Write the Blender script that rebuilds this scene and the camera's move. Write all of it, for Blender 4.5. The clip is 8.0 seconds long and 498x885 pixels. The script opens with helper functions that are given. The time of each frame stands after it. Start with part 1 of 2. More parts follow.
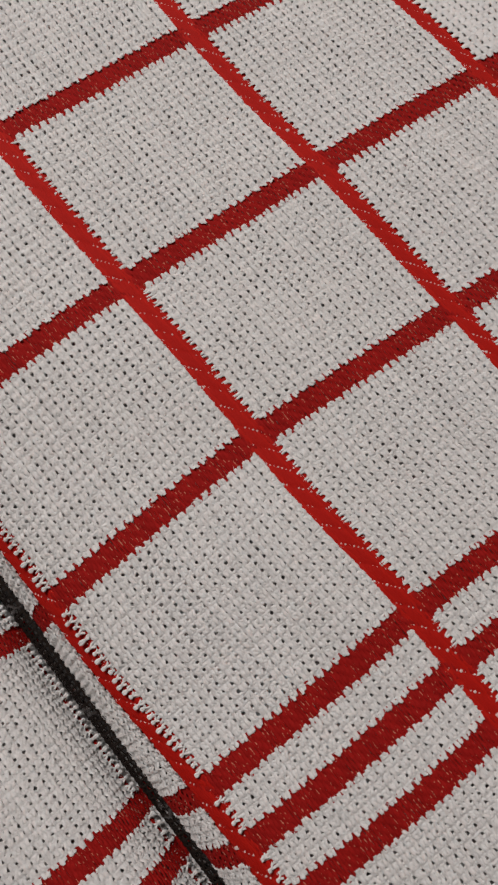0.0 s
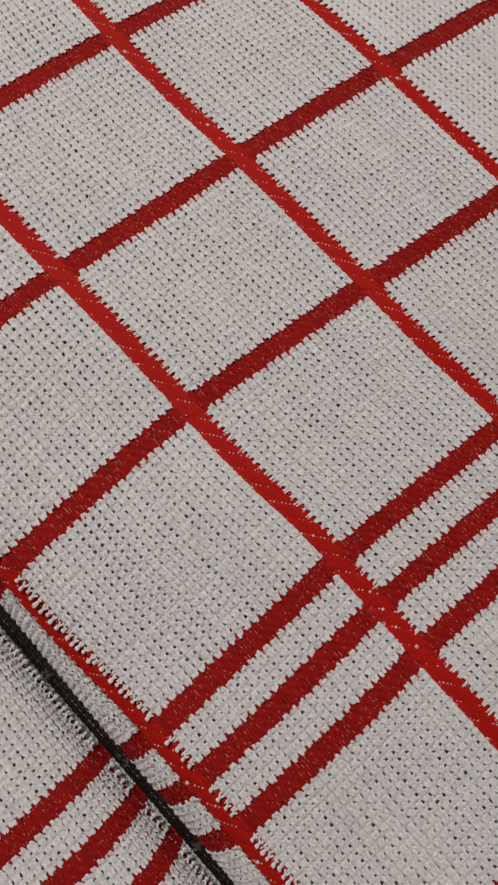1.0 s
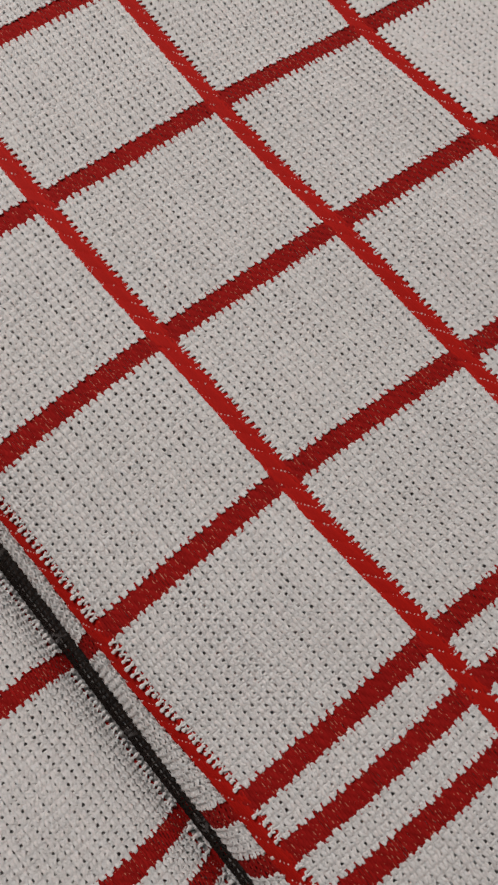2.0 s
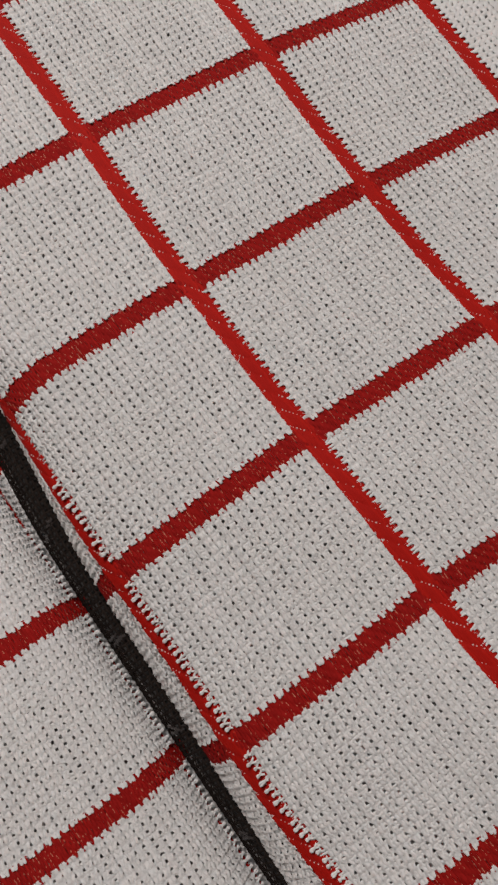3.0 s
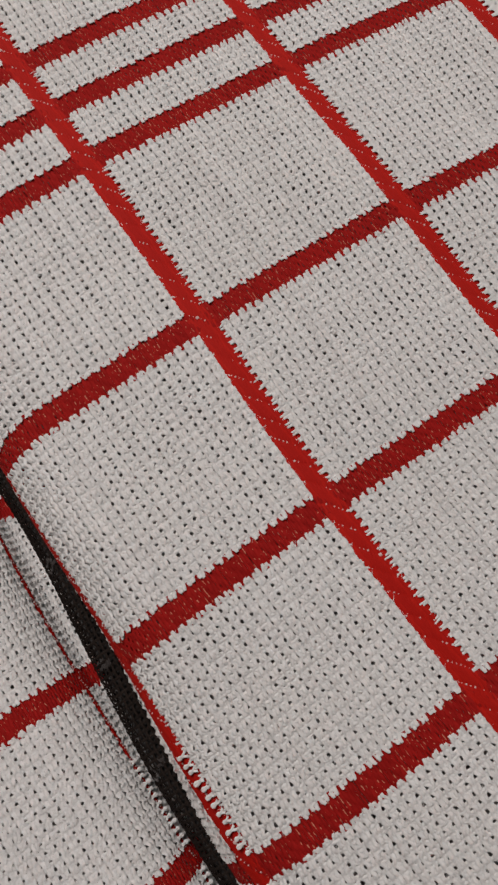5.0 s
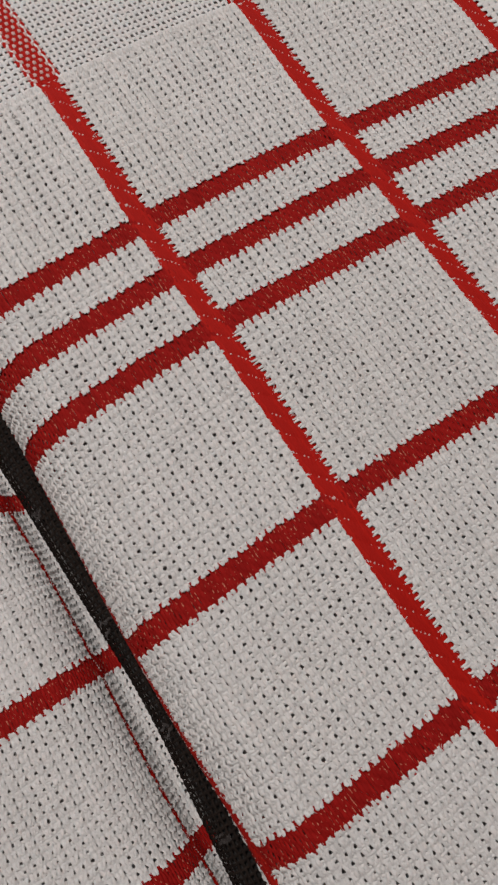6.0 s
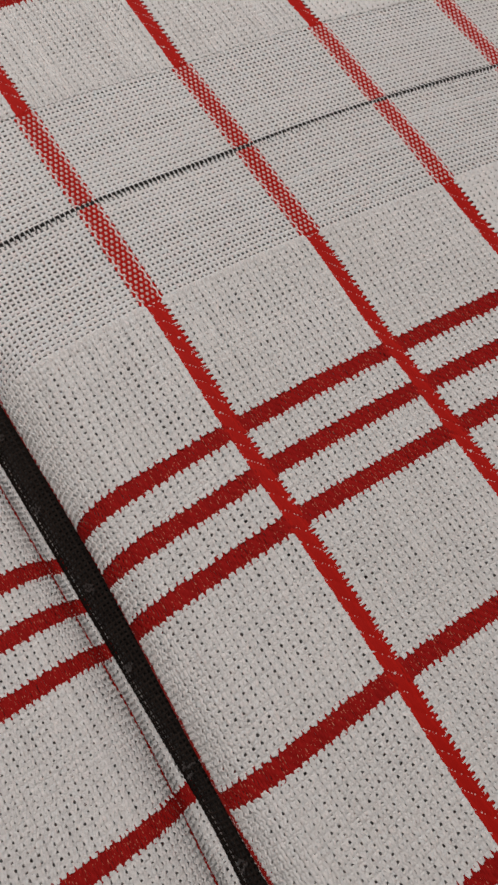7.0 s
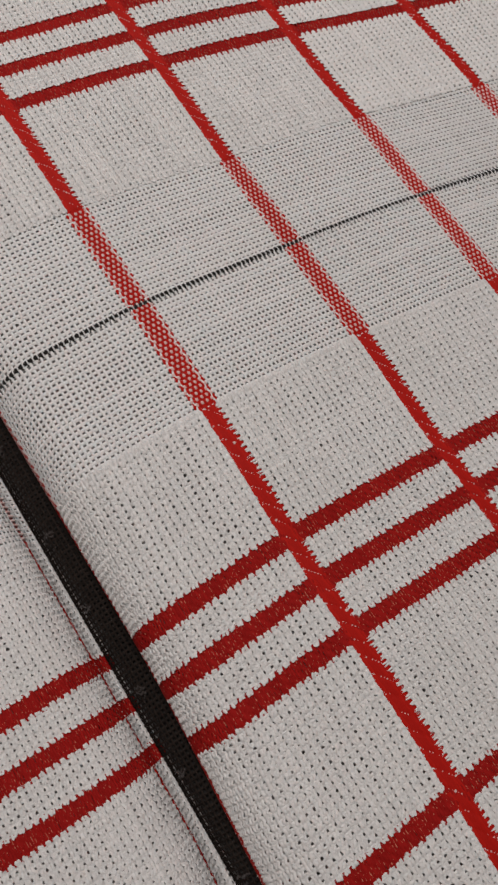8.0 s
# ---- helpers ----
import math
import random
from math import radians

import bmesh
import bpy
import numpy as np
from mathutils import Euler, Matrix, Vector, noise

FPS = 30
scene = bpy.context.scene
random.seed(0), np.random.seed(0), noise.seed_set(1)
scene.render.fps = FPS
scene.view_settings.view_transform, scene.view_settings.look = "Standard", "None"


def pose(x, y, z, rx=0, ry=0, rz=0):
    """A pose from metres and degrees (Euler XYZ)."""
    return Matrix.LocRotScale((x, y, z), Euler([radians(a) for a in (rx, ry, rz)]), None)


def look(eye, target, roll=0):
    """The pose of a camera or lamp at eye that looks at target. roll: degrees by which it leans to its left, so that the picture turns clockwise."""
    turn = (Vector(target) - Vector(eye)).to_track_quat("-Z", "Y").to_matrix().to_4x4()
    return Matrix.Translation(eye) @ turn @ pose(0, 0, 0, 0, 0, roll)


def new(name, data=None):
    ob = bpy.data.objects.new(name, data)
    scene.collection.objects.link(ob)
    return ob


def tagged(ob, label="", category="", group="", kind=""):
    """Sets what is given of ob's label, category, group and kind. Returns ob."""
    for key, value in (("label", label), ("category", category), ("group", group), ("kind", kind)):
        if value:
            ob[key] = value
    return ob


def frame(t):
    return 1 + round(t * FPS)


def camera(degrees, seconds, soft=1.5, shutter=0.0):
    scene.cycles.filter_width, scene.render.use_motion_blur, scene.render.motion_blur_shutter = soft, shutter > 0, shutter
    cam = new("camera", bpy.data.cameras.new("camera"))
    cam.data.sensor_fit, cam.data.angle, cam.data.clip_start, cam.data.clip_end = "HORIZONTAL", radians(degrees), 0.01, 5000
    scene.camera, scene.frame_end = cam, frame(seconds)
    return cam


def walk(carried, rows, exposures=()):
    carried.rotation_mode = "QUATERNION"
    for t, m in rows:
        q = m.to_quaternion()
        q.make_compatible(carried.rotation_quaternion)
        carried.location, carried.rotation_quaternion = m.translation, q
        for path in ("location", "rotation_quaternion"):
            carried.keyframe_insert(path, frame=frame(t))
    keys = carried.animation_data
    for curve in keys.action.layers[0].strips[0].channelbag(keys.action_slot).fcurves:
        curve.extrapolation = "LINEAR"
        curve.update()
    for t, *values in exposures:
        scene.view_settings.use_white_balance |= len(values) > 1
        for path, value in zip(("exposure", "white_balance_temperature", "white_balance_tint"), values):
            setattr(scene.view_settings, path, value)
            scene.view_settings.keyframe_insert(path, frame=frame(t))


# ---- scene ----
cam = camera(40.0, 8.0, soft=2.5)
PATH = [
    (0, (-0.03192, 0.02560, 0.15018), (-0.00764, 0.03742, 0.05390), 25.53),
    (0.5, (-0.03232, 0.01869, 0.15557), (-0.00556, 0.02785, 0.05965), 30.07),
    (1, (-0.03312, 0.01592, 0.16042), (-0.00548, 0.02425, 0.06467), 31.57),
    (1.2, (-0.03369, 0.01608, 0.16159), (-0.00652, 0.02523, 0.06578), 29.61),
    (2.3, (-0.03803, 0.04257, 0.16225), (-0.01294, 0.05662, 0.06648), 23.17),
    (2.5, (-0.04031, 0.05010, 0.16312), (-0.01492, 0.06392, 0.06739), 24.75),
    (3, (-0.04412, 0.06509, 0.15937), (-0.01992, 0.07924, 0.06338), 24.28),
    (3.5, (-0.04018, 0.08023, 0.15579), (-0.01852, 0.09349, 0.05907), 23.59),
    (4, (-0.03524, 0.08837, 0.15108), (-0.01348, 0.10163, 0.05438), 23.57),
    (4.2, (-0.03320, 0.09103, 0.15268), (-0.01215, 0.10538, 0.05598), 20.36),
    (5.3, (-0.03105, 0.12648, 0.14583), (-0.01079, 0.14397, 0.04947), 14.32),
    (5.5, (-0.02975, 0.13478, 0.14561), (-0.00934, 0.15204, 0.04925), 15.33),
    (6, (-0.03343, 0.15539, 0.15160), (-0.01341, 0.17298, 0.05522), 14.64),
    (6.5, (-0.03483, 0.17364, 0.16500), (-0.01209, 0.19157, 0.06929), 16.32),
    (7, (-0.04231, 0.18810, 0.18376), (-0.01575, 0.20862, 0.08956), 19.57),
    (7.5, (-0.05152, 0.19772, 0.18875), (-0.02328, 0.21869, 0.09514), 21.76),
    (8, (-0.04396, 0.21606, 0.19006), (-0.01556, 0.23681, 0.09645), 21.41),
]
walk(cam, [(t, look(eye, target, roll)) for t, eye, target, roll in PATH], exposures=[(0.0, 0.04), (2.5, -0.02), (4.0, -0.09), (6.0, -0.22), (8.0, -0.34)])

# ---- light: a dim room, one soft square area light added unseen beyond the far end of the towels ----
world = bpy.data.worlds.new("world")
world.use_nodes = True
world.node_tree.nodes["Background"].inputs[0].default_value = (1.0, 0.95, 0.9, 1)
world.node_tree.nodes["Background"].inputs[1].default_value = 0.02
scene.world = world

# Added source, set close: its falloff stands in for shade at the near end.
lamp_data = bpy.data.lights.new("added_key_light", "AREA")
lamp_data.shape, lamp_data.size, lamp_data.size_y = "RECTANGLE", 0.3, 0.3
lamp_data.energy, lamp_data.color = 11.6, (1.0, 0.915, 0.882)
lamp = new("added_key_light", lamp_data)
lamp.matrix_world = look((-0.04, 0.74, 1.05), (0.0, 0.2, 0.0))


# ---- materials ----
def shader(name, rough=0.9, sheen=0.0, spec=0.25):
    mat = bpy.data.materials.new(name)
    mat.use_nodes = True
    nodes, links = mat.node_tree.nodes, mat.node_tree.links
    bsdf = nodes["Principled BSDF"]
    bsdf.inputs["Roughness"].default_value = rough
    bsdf.inputs["Specular IOR Level"].default_value = spec
    bsdf.inputs["Sheen Weight"].default_value = sheen
    bsdf.inputs["Sheen Roughness"].default_value = 0.5
    return mat, nodes, links, bsdf


def yarn_material(name, dark, light, broad, rough=0.9, sheen=0.2, fibre=9000.0, relief=0.00010, spec=0.2, soft_fibre=0.0):
    """Spun cotton: colour drifts slowly over the cloth, yarn by yarn, and from fibre to fibre."""
    mat, nodes, links, bsdf = shader(name, rough, sheen, spec)
    bsdf.inputs["Subsurface Weight"].default_value = soft_fibre
    bsdf.inputs["Subsurface Radius"].default_value = (1.0, 0.85, 0.8)
    bsdf.inputs["Subsurface Scale"].default_value = 0.0006
    where = nodes.new("ShaderNodeTexCoord")
    fine = nodes.new("ShaderNodeTexNoise")
    fine.inputs["Scale"].default_value, fine.inputs["Detail"].default_value = fibre * 0.25, 4
    slow = nodes.new("ShaderNodeTexNoise")
    slow.inputs["Scale"].default_value, slow.inputs["Detail"].default_value = 28.0, 3
    ramp = nodes.new("ShaderNodeMix")
    ramp.data_type = "RGBA"
    ramp.inputs["A"].default_value, ramp.inputs["B"].default_value = (*dark, 1), (*light, 1)
    island = nodes.new("ShaderNodeNewGeometry")
    half = nodes.new("ShaderNodeMath")
    half.operation = "MULTIPLY_ADD"
    half.inputs[1].default_value, half.inputs[2].default_value = 0.45, 0.0
    total = nodes.new("ShaderNodeMath")
    total.operation = "MULTIPLY_ADD"
    total.inputs[1].default_value = 0.55
    links.new(island.outputs["Random Per Island"], half.inputs[0])
    links.new(fine.outputs["Fac"], total.inputs[0])
    links.new(half.outputs[0], total.inputs[2])
    links.new(where.outputs["Object"], fine.inputs["Vector"])
    links.new(where.outputs["Object"], slow.inputs["Vector"])
    links.new(total.outputs[0], ramp.inputs["Factor"])
    wide = nodes.new("ShaderNodeMix")
    wide.data_type, wide.blend_type = "RGBA", "MULTIPLY"
    wide.inputs["B"].default_value = (*broad, 1)
    links.new(slow.outputs["Fac"], wide.inputs["Factor"])
    links.new(ramp.outputs["Result"], wide.inputs["A"])
    links.new(wide.outputs["Result"], bsdf.inputs["Base Color"])
    twist = nodes.new("ShaderNodeTexNoise")
    twist.inputs["Scale"].default_value, twist.inputs["Detail"].default_value = fibre, 2
    links.new(where.outputs["Object"], twist.inputs["Vector"])
    bump = nodes.new("ShaderNodeBump")
    bump.inputs["Strength"].default_value, bump.inputs["Distance"].default_value = 0.8, relief
    links.new(twist.outputs["Fac"], bump.inputs["Height"])
    links.new(bump.outputs["Normal"], bsdf.inputs["Normal"])
    return mat


WHITE = yarn_material("white_cotton", (0.74, 0.732, 0.724), (0.94, 0.928, 0.915), (0.93, 0.925, 0.91), soft_fibre=0.35, spec=0.1)
FINE = yarn_material("fine_white_cotton", (0.84, 0.832, 0.825), (0.93, 0.92, 0.915), (0.94, 0.93, 0.92), soft_fibre=0.6, spec=0.1)
RED = yarn_material("red_mercerised_cotton", (0.41, 0.008, 0.0045), (0.57, 0.014, 0.007), (0.88, 0.8, 0.8), 0.65, 0.0, spec=0.15)
BAND = yarn_material("deep_red_cotton", (0.27, 0.007, 0.006), (0.43, 0.013, 0.011), (0.85, 0.8, 0.8), 0.75, 0.0, spec=0.12)
PINK = yarn_material("red_flecked_cotton", (0.70, 0.45, 0.42), (0.86, 0.70, 0.67), (0.95, 0.9, 0.9), 0.6)
FLECK = yarn_material("red_gold_fleck", (0.50, 0.09, 0.05), (0.74, 0.34, 0.22), (0.95, 0.9, 0.9), 0.6)
BLACK = yarn_material("black_cotton", (0.010, 0.009, 0.009), (0.03, 0.028, 0.026), (0.8, 0.8, 0.8))
BROWN = yarn_material("dark_brown_cotton", (0.004, 0.003, 0.0028), (0.036, 0.027, 0.022), (0.7, 0.65, 0.65), 0.85, 0.0, spec=0.1)
GREY = yarn_material("grey_brown_cotton", (0.02, 0.016, 0.015), (0.06, 0.05, 0.047), (0.8, 0.8, 0.8))
# White cloth greyed down: the shade inside the weave's holes is in the colour.
SHADED_LINING = yarn_material("cloth_inside_shaded", (0.30, 0.285, 0.275), (0.40, 0.385, 0.375), (0.9, 0.9, 0.9), fibre=3000)
WOOD = yarn_material("table_wood", (0.10, 0.06, 0.035), (0.16, 0.10, 0.06), (0.7, 0.65, 0.6), 0.5, 0.0, fibre=60, relief=0.0005)
PAINT = yarn_material("wall_paint", (0.66, 0.64, 0.60), (0.70, 0.68, 0.64), (0.95, 0.95, 0.95), 0.85, 0.0, fibre=200, relief=0.0003)


# ---- setting ----
def slab(name, lo, hi, mat, label, category):
    bm = bmesh.new()
    bmesh.ops.create_cube(bm, size=1.0)
    for v in bm.verts:
        v.co = [lo[k] + (v.co[k] + 0.5) * (hi[k] - lo[k]) for k in range(3)]
    me = bpy.data.meshes.new(name)
    bm.to_mesh(me)
    bm.free()
    me.materials.append(mat)
    return tagged(new(name, me), label, category, kind="structure")


TABLE_Z = -0.020
slab("table_top", (-0.6, -0.5, TABLE_Z - 0.03), (0.8, 0.9, TABLE_Z), WOOD, "dark brown wooden table top under the towels", "table")
slab("floor", (-2.0, -2.0, -0.85), (2.2, 2.4, -0.78), WOOD, "plain dark floor below the table", "floor")
slab("ceiling", (-2.0, -2.0, 2.1), (2.2, 2.4, 2.2), PAINT, "plain white painted ceiling", "ceiling")
slab("wall_west", (-2.1, -2.0, -0.78), (-2.0, 2.4, 2.1), PAINT, "plain off-white painted wall", "wall")
slab("wall_east", (2.2, -2.0, -0.78), (2.3, 2.4, 2.1), PAINT, "plain off-white painted wall", "wall")
slab("wall_south", (-2.0, -2.1, -0.78), (2.2, -2.0, 2.1), PAINT, "plain off-white painted wall", "wall")
slab("wall_north", (-2.0, 2.4, -0.78), (2.2, 2.5, 2.1), PAINT, "plain off-white painted wall", "wall")


# ---- cloth shapes: from cloth coordinates (across v, along u, height h) to the room ----
def quarter_table(a, b):
    th = np.linspace(0, math.pi, 400)
    ds = np.hypot(a * np.cos(th), b * np.sin(th))
    length = np.concatenate([[0], np.cumsum((ds[1:] + ds[:-1]) / 2 * (th[1] - th[0]))])
    return length, th


def ripple(v, u):
    return 0.00025 * np.sin(v * 71 + u * 23 + 1.0) + 0.0003 * np.sin(u * 57 - v * 31) + 0.0002 * np.sin(u * 133 + v * 90)


UP_Z = 0.030


def ramp_up(u, lo, hi):
    """0 below lo, 1 above hi, smooth between."""
    k = np.clip((u - lo) / (hi - lo), 0, 1)
    return k * k * (3 - 2 * k)


def fold_edge(u):
    return -0.0527 + 0.0017 * ramp_up(u, 0.0, 0.08) + 0.0044 * ramp_up(u, 0.075, 0.13) + 0.0036 * ramp_up(u, 0.14, 0.23)


def fold_radius(u):
    return 0.0125 + 0.0015 * ramp_up(u, 0.13, 0.2)


def upper(v, u, h):
    """Top layer: flat, then rolled down over the fold on its west side. It is pulled a little out of square."""
    far, near = np.clip((u - 0.1) / 0.27, 0, 1.2), np.clip((0.09 - u) / 0.06, 0, 1)
    y = u - np.maximum(v, 0) * (0.02 + 0.05 * far + 0.06 * near) - v**2 * (0.25 + 0.25 * far)
    x = v + v * 0.03 * np.clip((0.12 - u) / 0.08, 0, 1) * (v > 0)
    x = x - 0.0018 * np.exp(-(((u - 0.12) / 0.045) ** 2)) + 0.0010 * ramp_up(u, 0.22, 0.27) + 0.0018 * ramp_up(-u, -0.03, 0.0)
    x = x + 0.11 * ramp_up(u, 0.09, 0.18) * np.minimum(v, 0)
    r = fold_radius(u)
    x0 = fold_edge(u) + r
    th = np.minimum(np.maximum(x0 - x, 0) / r, 2.9)
    px = np.where(x > x0, x, x0 - r * np.sin(th))
    sag = 0.009 * ramp_up(-u, -0.14, 0.01) * np.clip((-v - 0.008) / 0.038, 0, 1.3) ** 1.5
    pz = UP_Z - sag - r * (1 - np.cos(th)) + ripple(v, u)
    return np.stack([px - h * np.sin(th), y, pz + h * np.cos(th)], -1)


LOW_Z, LOW_START, LOW_STRIPE = 0.0075, -0.0690, 0.0188


def step_profile():
    """Lower layer in section: it bends down off its flat top, then levels out again under the dark cloth."""
    s = np.linspace(0, 0.06, 600)
    tilt = np.where(s < 0.018, radians(70) * (s / 0.018) ** 1.3, radians(70) * np.clip(1 - (s - 0.0215) / 0.005, 0, 1))
    ds = s[1] - s[0]
    return s, tilt, np.cumsum(np.cos(tilt)) * ds, -np.cumsum(np.sin(tilt)) * ds


LOW_S, LOW_TILT, LOW_DX, LOW_DZ = step_profile()


def lower(v, u, h):
    """Lower layer: v runs from its easternmost red stripe."""
    y = u - 0.03 * v + 0.0012
    x0 = LOW_START - 0.0008 - 0.0034 * (1 - ramp_up(u, 0.12, 0.19))
    s = v + LOW_STRIPE
    tilt = np.where(s < 0, 0, np.interp(s, LOW_S, LOW_TILT))
    px = x0 + np.where(s < 0, s, np.interp(s, LOW_S, LOW_DX))
    pz = LOW_Z + np.where(s < 0, 0, np.interp(s, LOW_S, LOW_DZ)) + ripple(v + 0.3, u)
    return np.stack([px + h * np.sin(tilt), y, pz + h * np.cos(tilt)], -1)


MID_A, MID_B, MID_Z = 0.0060, 0.0080, 0.0050
MID_TABLE = quarter_table(MID_A, MID_B)


def middle(v, u, h):
    """Dark cloth folded in between; v is the length round the fold from its upper flat."""
    x0 = -0.0560 - 0.0005 * ramp_up(u, -0.02, 0.02) + 0.0050 * ramp_up(u, 0.09, 0.16) + MID_A
    th = np.interp(np.maximum(v, 0), *MID_TABLE)
    px = np.where(v < 0, x0 - v, x0 - MID_A * np.sin(th))
    pz = MID_Z - MID_B * (1 - np.cos(th)) + ripple(v, u + 0.4)
    nx, nz = -np.sin(th) / MID_A, np.cos(th) / MID_B
    n = np.hypot(nx, nz)
    return np.stack([px + h * nx / n, u + 0 * v, pz + h * nz / n], -1)


# ---- yarns ----
class Weave:
    """Collects yarns, each an arched strip that follows its centre line over the cloth, into one mesh."""

    def __init__(self, shape):
        self.shape, self.blocks, self.mats = shape, [], []

    def yarns(self, v, u, h, radius, along, mat, flat=0.8, arc=3):
        """v, u, h: arrays (yarns, samples). along: 'u' or 'v', the way the yarns run."""
        v, u, h = np.broadcast_arrays(v, u, h)
        radius = np.broadcast_to(radius, v.shape)
        rows = []
        for phi in np.radians(np.linspace(170, 10, arc + 1)):
            side, up = np.cos(phi) * radius, np.sin(phi) * radius * flat
            rows.append(self.shape(v + side, u, h + up) if along == "u" else self.shape(v, u - side, h + up))
        self.blocks.append(np.stack(rows, 2))
        if mat not in self.mats:
            self.mats.append(mat)
        self.blocks[-1] = (self.blocks[-1], self.mats.index(mat))
        return self

    def done(self, name, parent, label=""):
        verts, quads, slots, base = [], [], [], 0
        for block, slot in self.blocks:
            n, m, k, _ = block.shape
            index = np.arange(n * m * k).reshape(n, m, k) + base
            q = np.stack([index[:, :-1, :-1], index[:, 1:, :-1], index[:, 1:, 1:], index[:, :-1, 1:]], -1).reshape(-1, 4)
            verts.append(block.reshape(-1, 3))
            quads.append(q)
            slots.append(np.full(len(q), slot))
            base += n * m * k
        verts, quads, slots = np.concatenate(verts), np.concatenate(quads), np.concatenate(slots)
        me = bpy.data.meshes.new(name)
        me.vertices.add(len(verts))
        me.vertices.foreach_set("co", verts.astype(np.float32).ravel())
        me.loops.add(quads.size)
        me.loops.foreach_set("vertex_index", quads.astype(np.int32).ravel())
        me.polygons.add(len(quads))
        me.polygons.foreach_set("loop_start", np.arange(0, quads.size, 4, dtype=np.int32))
        me.polygons.foreach_set("material_index", slots.astype(np.int32))
        me.polygons.foreach_set("use_smooth", np.ones(len(quads), dtype=bool))
        for mat in self.mats:
            me.materials.append(mat)
        me.update(calc_edges=True)
        me.validate()
        ob = new(name, me)
        ob.parent = parent
        return tagged(ob, label)


RNG = np.random.default_rng(7)
CELL_U, CELL_V = 0.00169, 0.00191
TWIST = 0.0047
BAND_W, STRIPE_W = 0.0049, 0.0036


def check(shape, parent, v0, v1, u0, u1, fringe=True, near=True, arc=3):
    """A white check: paired yarns each way with open corners between the pairs. On the west the ends lie loose over
    the red stripe, on the east they turn back in small loops."""
    w = Weave(shape)
    nu, nv = max(1, round((u1 - u0) / CELL_U)), max(1, round((v1 - v0) / CELL_V))
    du, dv = (u1 - u0) / nu, (v1 - v0) / nv
    step, twin = (3, (-1, 1)) if near else (2, (0,))
    r, lift = (0.000402, 0.00018) if near else (0.00074, 0.00016)
    ph = RNG.uniform(0, 6.28, 4)
    west = v0 + (0.0007 if fringe else 0.0)
    dv = (v1 - west) / nv

    def line(cells):
        t = np.linspace(0, cells, cells * step + 1)
        return np.concatenate([[0], t, [cells]])[None]

    def ends(t, first, second, last):
        k = np.ones_like(t)
        k[0, 0], k[0, 1], k[0, -2], k[0, -1] = first, second, second, last
        return k

    def tip(t, lo, hi):
        out = np.zeros((len(lo), t.size))
        out[:, 0], out[:, -1] = -lo[:, 0], hi[:, 0]
        return out

    for shift in twin:
        t = line(nu)
        wave, i = np.cos(2 * math.pi * t), np.arange(nv)[:, None]
        drift = 1 + 0.08 * np.sin(0.37 * t + ph[0]) * np.sin(0.31 * i + ph[1])
        v = west + (i + 0.5 + 0.21 * shift * drift * (1 - 0.25 * wave) * ends(t, 1.05, 1, 1.05)) * dv
        v = v + RNG.normal(0, 0.00008, v.shape) + RNG.normal(0, 0.00005, (nv, 1))
        u = u0 + t * du + RNG.normal(0, 0.00004, v.shape) + tip(t, RNG.uniform(0.0001, 0.0006, (nv, 1)), RNG.uniform(0.0001, 0.0006, (nv, 1)))
        h = 0.00013 + 1.25 * lift * wave + RNG.normal(0, 0.00007, v.shape)
        w.yarns(v, u, h, r * RNG.uniform(0.92, 1.07, (nv, 1)) * (1 + 0.08 * wave + 0.06 * np.sin(RNG.uniform(0.4, 2.0, (nv, 1)) * t + 9 * i)) * ends(t, 0.55, 0.9, 0.55), "u", WHITE, arc=arc)
        t = line(nv)
        wave, i = np.cos(2 * math.pi * t), np.arange(nu)[:, None]
        drift = 1 + 0.08 * np.sin(0.41 * t + ph[2]) * np.sin(0.29 * i + ph[3])
        u = u0 + (i + 0.5 + 0.19 * shift * drift * (1 - 0.3 * wave) * ends(t, 1.15, 1, 0.25)) * du
        u = u + RNG.normal(0, 0.00008, u.shape) + RNG.normal(0, 0.00006, (nu, 1))
        loose = RNG.uniform(0.0005, 0.0014, (nu, 1)) if fringe else RNG.uniform(0.0, 0.0003, (nu, 1))
        v = west + t * dv + RNG.normal(0, 0.00004, u.shape) + tip(t, loose, RNG.uniform(0.0002, 0.0004, (nu, 1)))
        h = -0.00008 - lift * wave + RNG.normal(0, 0.00007, u.shape) + 0.00030 * (t == 0) + 0.0002 * (t == nv)
        h[:, 0] += 0.00012
        w.yarns(v, u, h, 0.97 * r * RNG.uniform(0.92, 1.07, (nu, 1)) * (1 - 0.08 * wave + 0.06 * np.sin(RNG.uniform(0.4, 2.0, (nu, 1)) * t + 7 * i)) * ends(t, 0.5, 0.72, 0.7), "v", WHITE, arc=arc)
    if near:
        # loose fibres standing off the yarns
        n = int(nu * nv * 1.1)
        k = np.linspace(-0.5, 0.5, 4)[None]
        length, way = RNG.uniform(0.0006, 0.0019, (n, 1)), RNG.normal(1.57, 0.7, (n, 1))
        bend = RNG.uniform(-1, 1, (n, 1)) * k**2 * length
        v = RNG.uniform(v0, v1, (n, 1)) + np.cos(way) * k * length - np.sin(way) * bend
        u = RNG.uniform(u0, u1, (n, 1)) + np.sin(way) * k * length + np.cos(way) * bend
        w.yarns(v, u, 0.00042 + RNG.uniform(-0.0001, 0.00022, (n, 1)) - 0.0008 * k**2 + 0 * v, RNG.uniform(0.00003, 0.00006, (n, 1)), "v", WHITE, flat=1.6, arc=2)
    return tagged(w.done("check_square", parent), kind="stuff")


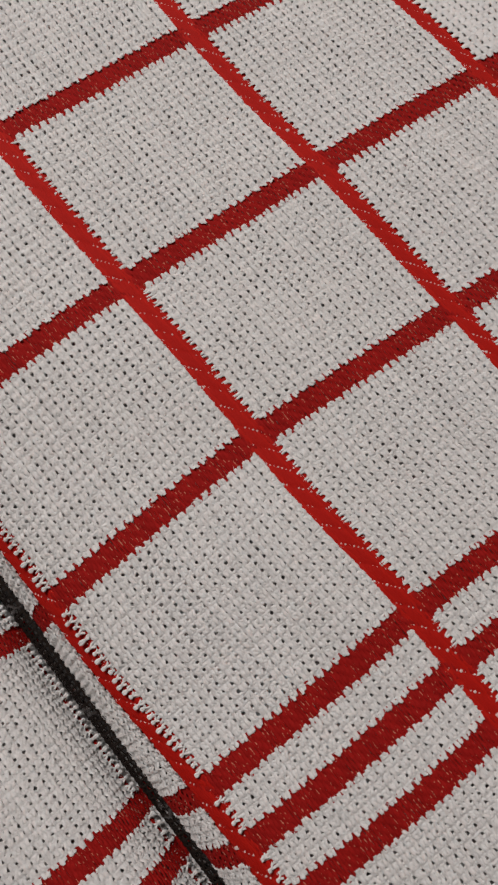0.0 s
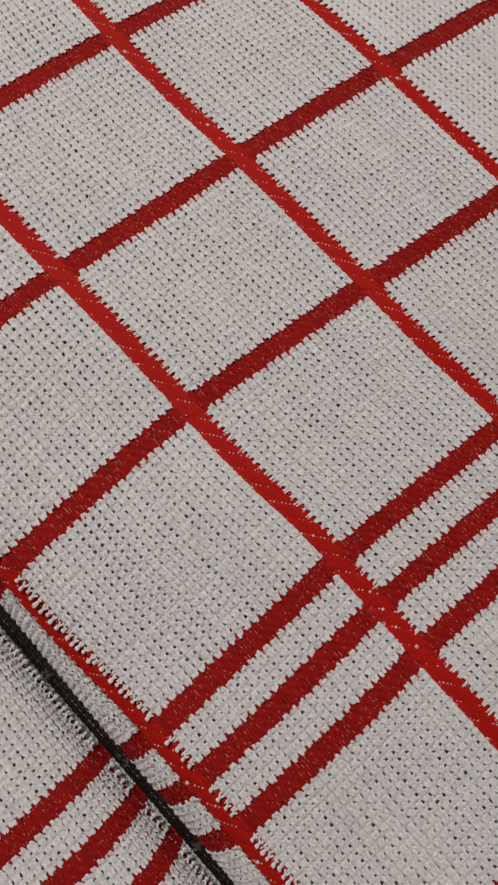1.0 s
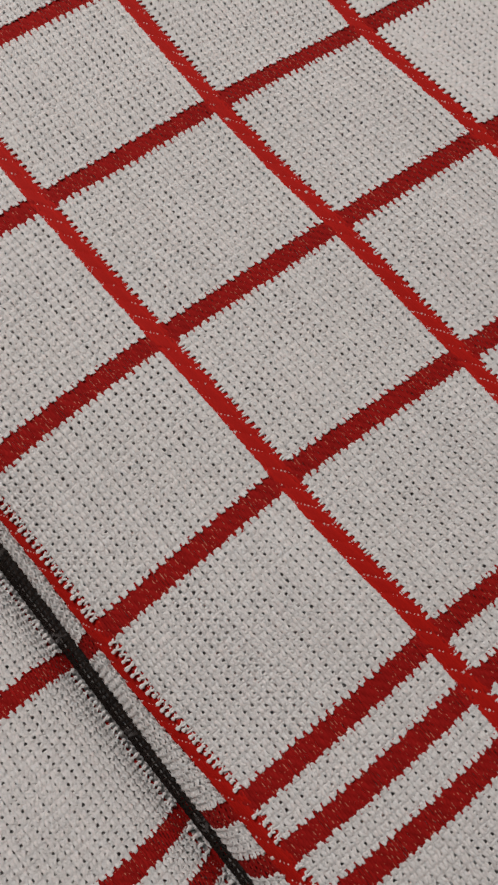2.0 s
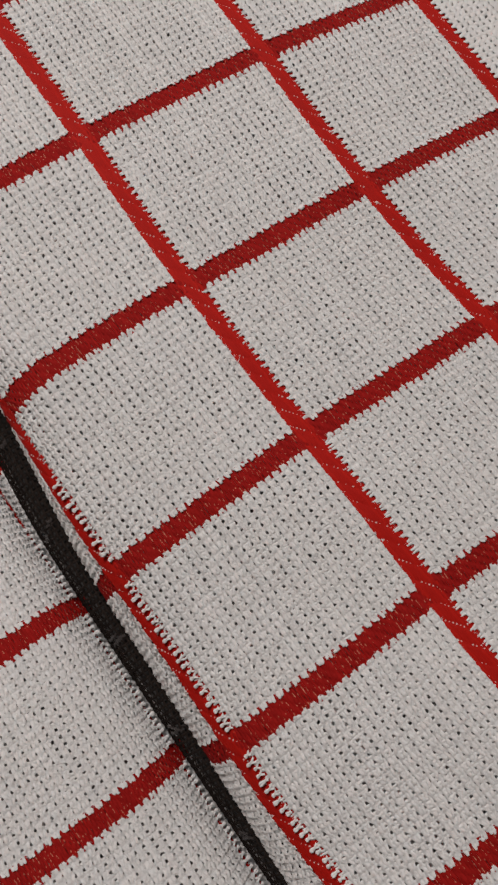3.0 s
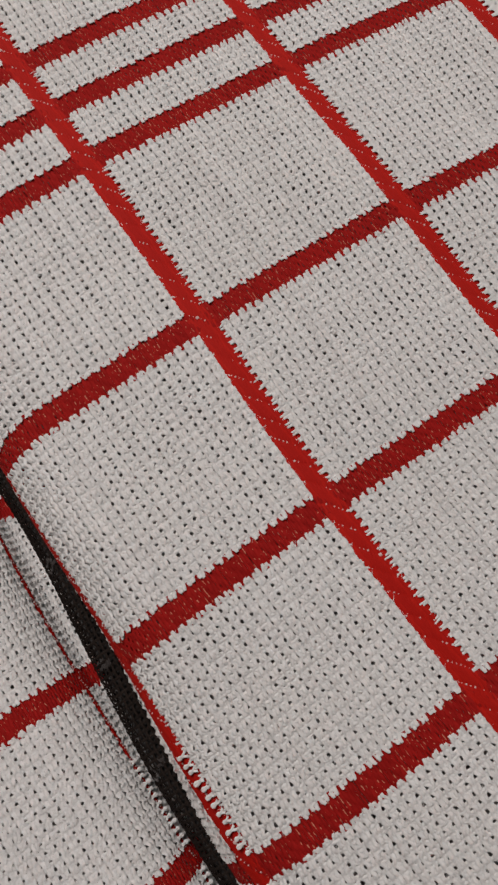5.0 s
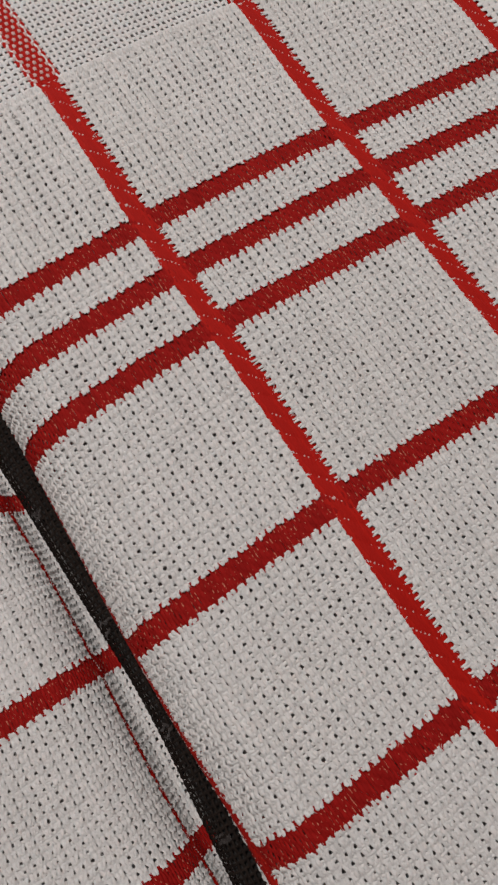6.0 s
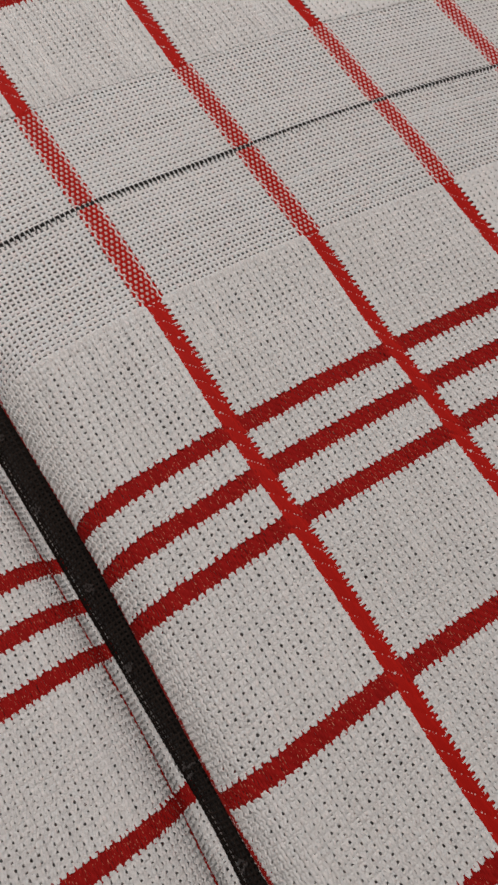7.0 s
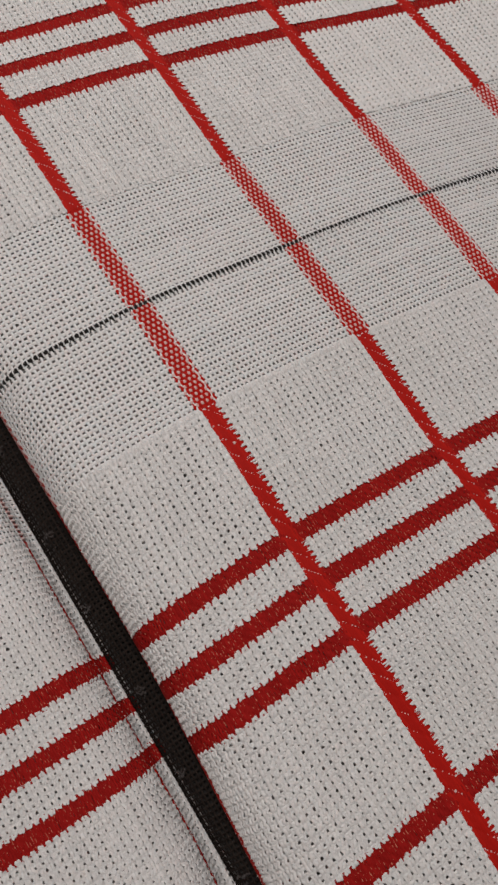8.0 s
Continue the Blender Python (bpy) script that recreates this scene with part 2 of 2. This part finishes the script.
def band(shape, parent, v0, v1, uc, width=BAND_W):
    """A red band across the cloth: fine upright ribs with pale binding flecks."""
    w = Weave(shape)
    pitch = 0.00064
    n = round((v1 - v0) / pitch)
    t = np.linspace(-0.5, 0.5, 9)[None]
    i = np.arange(n)[:, None]
    v = v0 + (i + 0.5) * pitch + RNG.normal(0, 0.00004, (n, 9))
    u = uc + t * (width + 0.0012 + 0.0003 * RNG.uniform(-1, 1, (n, 1)))
    h = 0.00004 - 0.0012 * np.abs(t) ** 4 * 4 * 0.4 + 0.00017 * np.sin(t * 2 * math.pi * 2.5 + i * 2.1) + RNG.normal(0, 0.00003, v.shape)
    w.yarns(v, u, h, 0.00034 * RNG.uniform(0.85, 1.15, (n, 1)), "u", BAND, arc=2)
    k = int(n * 2.3)
    v = v0 + RNG.uniform(0, v1 - v0, (k, 1)) + np.zeros((1, 3))
    v = v0 + (np.floor((v - v0) / pitch) + 0.98) * pitch
    u = uc + RNG.integers(-4, 5, (k, 1)) * width / 10 + np.array([[-0.5, 0, 0.5]]) * RNG.uniform(0.0003, 0.0007, (k, 1))
    w.yarns(v, u, 0.00010 + np.array([[-0.0001, 0.00008, -0.0001]]) + 0 * v, 0.00009, "u", FLECK, arc=2)
    return tagged(w.done("red_band", parent), kind="stuff")


def stripe(shape, parent, vc, u_lo, u_hi, plain, broad=1.0):
    """A glossy red stripe along the cloth: long floats bound down along slanting lines, like a flat cord."""
    w = Weave(shape)
    n, pitch = 9, STRIPE_W / 8.2 * broad
    m = int((u_hi - u_lo) / (0.0005 if vc < 0.09 else 0.0009))
    u = np.linspace(u_lo, u_hi, m)[None]
    keep_plain = (u > plain[0]) & (u < plain[1])
    i = np.arange(n)[:, None]
    off = (i - (n - 1) / 2) / ((n - 1) / 2)
    turn = (u + off * 0.0024) / TWIST
    dip = np.exp(-(((turn - np.round(turn)) / 0.08) ** 2))
    sway = 0.00014 * np.sin(turn * 2 * math.pi)
    wide = np.where(keep_plain, 1.55, 1.0)
    v = vc + off * (n - 1) / 2 * pitch * wide + sway * np.where(keep_plain, 0, 1) + 0 * u
    h = 0.00025 - 0.00022 * off**2 - 0.00016 * dip + 0 * u
    h = np.where(keep_plain, -0.00002 + 0.00025 * np.sin(math.pi * (u / 0.00146 + i)), h)
    w.yarns(v, u, h, 0.00034 * np.where(keep_plain, 1.2, 1.0) * broad, "u", RED, arc=2)
    # the red ground beside it, under the loose ends of the white yarns
    v = vc + STRIPE_W / 2 * broad + np.array([[0.0002], [0.0007], [0.0012]]) * broad + 0 * u
    if broad == 1.0:
        w.yarns(v, u, np.where(keep_plain, -0.0006, -0.00045) + 0 * v, 0.0004, "u", RED, arc=2)
    # binding flecks
    rows = np.arange(math.ceil(u_lo / TWIST), math.floor(u_hi / TWIST))
    cells = [(r * TWIST - o * 0.0024, vc + o * (n - 1) / 2 * pitch) for r in rows for o in np.linspace(-0.75, 0.75, 7)]
    cells = [c for c in cells if not plain[0] < c[0] < plain[1] and RNG.random() < 0.62]
    cu, cv = np.array(cells).T[:, :, None]
    size = RNG.uniform(0.5, 1.2, cu.shape) * np.where(RNG.random(cu.shape) < 0.06, 2.2, 1)
    w.yarns(cv + np.array([[-1, 0, 1]]) * 0.00014 * size, cu + 0 * size, np.array([[-0.0002, 0, -0.0002]]) + 0.00046 - 0.00022 * ((cv - vc) / (STRIPE_W / 2)) ** 2 + 0 * size, 0.00014 * size, "v", PINK, arc=2)
    if plain[1] > plain[0]:
        rows = np.arange(math.ceil(plain[0] / 0.00146), math.floor(plain[1] / 0.00146)) * 0.00146 + 0.00073
        v = np.linspace(-1, 1, 25)[None] * 0.0031 * broad + 0 * rows[:, None]
        h = -0.00002 - 0.00028 * np.sin(math.pi * (rows[:, None] / 0.00146 + v / (pitch * 1.55) + 4))
        w.yarns(vc + v, rows[:, None] + 0 * v, h, 0.00046, "v", PINK, arc=2)
    return w.done("red_stripe", parent)


def plain_panel(shape, parent, v0, v1, u0, u1):
    """An open panel of thin single yarns, like a net."""
    w = Weave(shape)
    pv, pu = 0.00130, 0.00146
    for n, lo, pitch, a, b, along in (
        (round((v1 - v0) / pv), v0, (v1 - v0) / round((v1 - v0) / pv), u0, u1, "u"),
        (round((u1 - u0) / pu), u0, (u1 - u0) / round((u1 - u0) / pu), v0, v1, "v"),
    ):
        cross = pu if along == "u" else pv
        count = round((b - a) / cross)
        t = np.linspace(0, count, count * 2 + 1)[None]
        i = np.arange(n)[:, None]
        p = lo + (i + 0.5) * pitch + RNG.normal(0, 0.00003, (n, t.size)) + RNG.normal(0, 0.00005, (n, 1))
        q = a + t / count * (b - a) + 0 * p
        h = 0.00014 * np.sin(math.pi * (t + i)) * (1 if along == "u" else -1) - 0.0001
        r = (0.00034 if along == "u" else 0.00050) * RNG.uniform(0.85, 1.15, (n, 1))
        if along == "u":
            w.yarns(p, q, h * 0.6 + 0.00016, r, "u", FINE, arc=2)
        else:
            w.yarns(q, p, h, r, "v", FINE, arc=2)
    return tagged(w.done("plain_panel", parent), "open net-like plain white weave", kind="stuff")


def sheet(shape, parent, name, v, u, h, mat, label=""):
    """A closed skin below the yarns, coloured for the shade in the weave's holes."""
    w = Weave(shape)
    vs, us = np.meshgrid(v, u)
    top = shape(vs, us, h + 0 * vs)
    w.blocks.append((top.transpose(1, 0, 2)[None], 0))
    w.mats.append(mat)
    return w.done(name, parent, label)


def towel(name, label):
    ob = new(name)
    ob.location = (0, 0, 0)
    return tagged(ob, label, "towel")


# band centres along the cloth, the open panel and its dark thread
BANDS = [-0.0650, -0.0247, -0.0130, -0.0012, 0.0403, 0.0788, 0.1188, 0.1597, 0.2002, 0.2137, 0.2263, 0.3713, 0.3840, 0.3965]
PLAIN = (0.2646, 0.3323)
CUT = 0.2984
U_LO, U_HI = -0.085, 0.4300


def rows_of(u_lo, u_hi):
    out = []
    edges = [u_lo - BAND_W / 2, *[b for b in BANDS if u_lo < b < u_hi], u_hi + BAND_W / 2]
    for a, b in zip(edges[:-1], edges[1:]):
        lo, hi = a + BAND_W / 2, b - BAND_W / 2
        if lo < PLAIN[0] < hi:
            out += [(lo, PLAIN[0], False), (*PLAIN, True), (PLAIN[1], hi, False)]
        else:
            out.append((lo, hi, False))
    return out


def edge_loops(shape, parent, vc, broad, u_lo, u_hi, sides):
    """Small curled loops of white yarn beside the stripe that lies next to the fold."""
    w = Weave(shape)
    t = np.linspace(0, 1, 8)[None]
    for side in sides:
        for u0, u1, plain in rows_of(u_lo, u_hi):
            n = int((u1 - u0) / 0.0014)
            if plain or n < 2:
                continue
            at = np.linspace(u0 + 0.0004, u1 - 0.0004, n)[:, None] + RNG.normal(0, 0.00012, (n, 1))
            reach, high = RNG.uniform(0.0010, 0.0020, (n, 1)), RNG.uniform(0.0006, 0.0014, (n, 1))
            v = vc + side * (STRIPE_W / 2 * broad + 0.0005 - reach * np.sin(math.pi * t) * 0.75)
            u = at + (t - 0.5) * RNG.uniform(0.0006, 0.0012, (n, 1)) + 0.0004 * np.sin(2 * math.pi * t)
            w.yarns(v, u, 0.0001 + high * np.sin(math.pi * t) ** 0.8, 0.00025, "v", WHITE, flat=1.3, arc=3)
    return tagged(w.done("edge_loop", parent, "curled white loops along the fold"), kind="stuff")


def clothe(shape, parent, stripes, ends, far=1.0, slim=1.0, u_lo=U_LO, u_hi=U_HI):
    edges = [ends[0], *stripes, ends[1]]
    for k, (a, b) in enumerate(zip(edges[:-1], edges[1:])):
        lo = a + (STRIPE_W / 2 * (slim if a == stripes[-1] else 1) if k else 0)
        hi = b - (STRIPE_W / 2 * (slim if b == stripes[-1] else 1) if b in stripes else 0)
        for u0, u1, plain in rows_of(u_lo, u_hi):
            if plain:
                plain_panel(shape, parent, lo, hi, u0, u1)
            else:
                check(shape, parent, lo, hi, u0, u1, fringe=k > 0 and (a != stripes[-1] or slim == 1), near=lo < far, arc=3 if far < 1 and lo < 0.047 else 2)
    for u in BANDS:
        if u_lo < u < u_hi:
            band(shape, parent, ends[0], ends[1], u)
    for v in stripes:
        stripe(shape, parent, v, u_lo, u_hi, PLAIN, slim if v == stripes[-1] else 1.0)
    edge_loops(shape, parent, stripes[0] if far < 1 else stripes[-1], slim if far == 1 else 1.0, u_lo, 0.100, (-1, 1) if far < 1 else (-1,))
    # the dark thread across the open panel
    w = Weave(shape)
    n = int((ends[1] - ends[0]) / 0.0005)
    v = np.linspace(ends[0], ends[1], n)[None]
    w.yarns(v, CUT + 0 * v, 0.00002 + 0 * v, 0.00105, "v", BLACK, flat=0.5, arc=2)
    ticks = np.arange(ends[0], ends[1], 0.00130)[:, None]
    ticks = ticks + RNG.normal(0, 0.00006, ticks.shape)
    lie = np.array([[-1.0, -0.5, 0.0, 0.5, 1.0]])
    w.yarns(ticks + 0 * lie, CUT + lie * 0.0008 + 0 * ticks, 0.00046 - 0.0004 * lie**2 + 0 * ticks, 0.00020, "u", FINE, arc=2)
    w.done("dark_thread", parent, "black marking thread")
    w = Weave(shape)
    w.yarns(v, PLAIN[0] + 0 * v, -0.00012 + 0 * v, 0.00045, "v", WHITE, arc=3)
    w.done("edge_thread", parent, "thick white thread")


def folded_layers(parent, x0, x1, y0, y1, z0, z1, count):
    """The rest of a folded towel: plump layers with rounded edges, one on another."""
    thick = (z1 - z0) / count
    for k in range(count):
        bm = bmesh.new()
        zc, r = z0 + (k + 0.5) * thick, thick * 0.5
        west, east = x0 + r + 0.001 * math.sin(k * 2.3), x1 - r - 0.001 * math.sin(k * 1.7)
        arc = [radians(90 + 180 * a / 8) for a in range(9)]
        ring = [(west + r * math.cos(a), zc + r * math.sin(a)) for a in arc]
        ring += [(east - r * math.cos(a), zc - r * math.sin(a)) for a in arc]
        loops = [[bm.verts.new((x, y, z)) for x, z in ring] for y in np.linspace(y0, y1, 8)]
        for a, b in zip(loops[:-1], loops[1:]):
            for j in range(len(ring)):
                bm.faces.new((a[j - 1], a[j], b[j], b[j - 1]))
        bm.faces.new(loops[0])
        bm.faces.new(loops[-1][::-1])
        bmesh.ops.recalc_face_normals(bm, faces=bm.faces)
        me = bpy.data.meshes.new("folded_layer")
        bm.to_mesh(me)
        bm.free()
        me.materials.append(WHITE)
        ob = new("folded_layer", me)
        ob.parent = parent
        tagged(ob, "white folded layer of the towel")


top = towel("tea_towel", "white cotton tea towel with red check, folded on top")
clothe(upper, top, [-0.0470, 0.0, 0.0472, 0.0918, 0.1355, 0.1800], (-0.0720, 0.21), far=0.09)
sheet(upper, top, "inner_layer", np.linspace(-0.085, 0.21, 120), np.linspace(U_LO, U_HI, 140), -0.0055, SHADED_LINING, "white cloth layer inside the fold, greyed for shade in the holes")

folded_layers(top, -0.030, 0.205, U_LO + 0.002, U_HI - 0.002, TABLE_Z, 0.0225, 6)

under = towel("tea_towel", "white cotton tea towel with red check, lying lowest")
clothe(lower, under, [-0.0475, 0.0], (-0.062, 0.022), slim=0.36, u_lo=-0.05, u_hi=0.3323)
sheet(lower, under, "inner_layer", np.linspace(-0.08, 0.03, 60), np.linspace(U_LO, U_HI, 140), -0.0055, SHADED_LINING, "white cloth layer inside the fold, greyed for shade in the holes")

folded_layers(under, -0.135, -0.076, -0.083, U_HI - 0.002, TABLE_Z, 0.0, 3)

dark = towel("dark_towel", "dark brown woven towel folded between the white ones")
w = Weave(middle)
pv, pu = 0.0012, 0.0014
n = 26
nu = int((0.345 - U_LO) / pu)
t = np.arange(nu * 2)[None] / 2
i = np.arange(n)[:, None]
w.yarns(-0.005 + i * pv + 0 * t, U_LO + t * pu + 0 * i, 0.00018 * np.sin(math.pi * (t + i)), 0.00029, "u", BROWN, arc=2)
t = np.arange(n * 2)[None] / 2
i = np.arange(nu)[:, None]
w.yarns(-0.005 + t * pv + 0 * i, U_LO + (i + 0.5) * pu + 0 * t, -0.00018 * np.sin(math.pi * (t + i)), 0.00027, "v", BROWN, arc=2)
w.done("dark_weave", dark)
for row in np.arange(U_LO + 0.008, 0.34, 0.0245):
    row = row + RNG.normal(0, 0.002)
    w = Weave(middle)
    for strand in range(4):
        lump = RNG.uniform(0.001, 0.005) + np.linspace(0, RNG.uniform(0.0012, 0.0035), 8)[None]
        swing = np.cumsum(RNG.normal(0, 0.0003, lump.shape), 1)
        w.yarns(lump, row + RNG.normal(0, 0.0007) + swing, 0.0002 + RNG.normal(0, 0.0001, lump.shape), RNG.uniform(0.0002, 0.0004), "v", GREY, arc=2)
    w.done("grey_knot", dark, "faint grey knotted threads")
# Black sheet close under the brown yarns, painting the shade in their holes.
sheet(middle, dark, "inner_layer", np.linspace(-0.012, 0.034, 60), np.linspace(U_LO, U_HI, 100), -0.0011, BLACK, "black sheet under the brown weave, for shade in its holes")
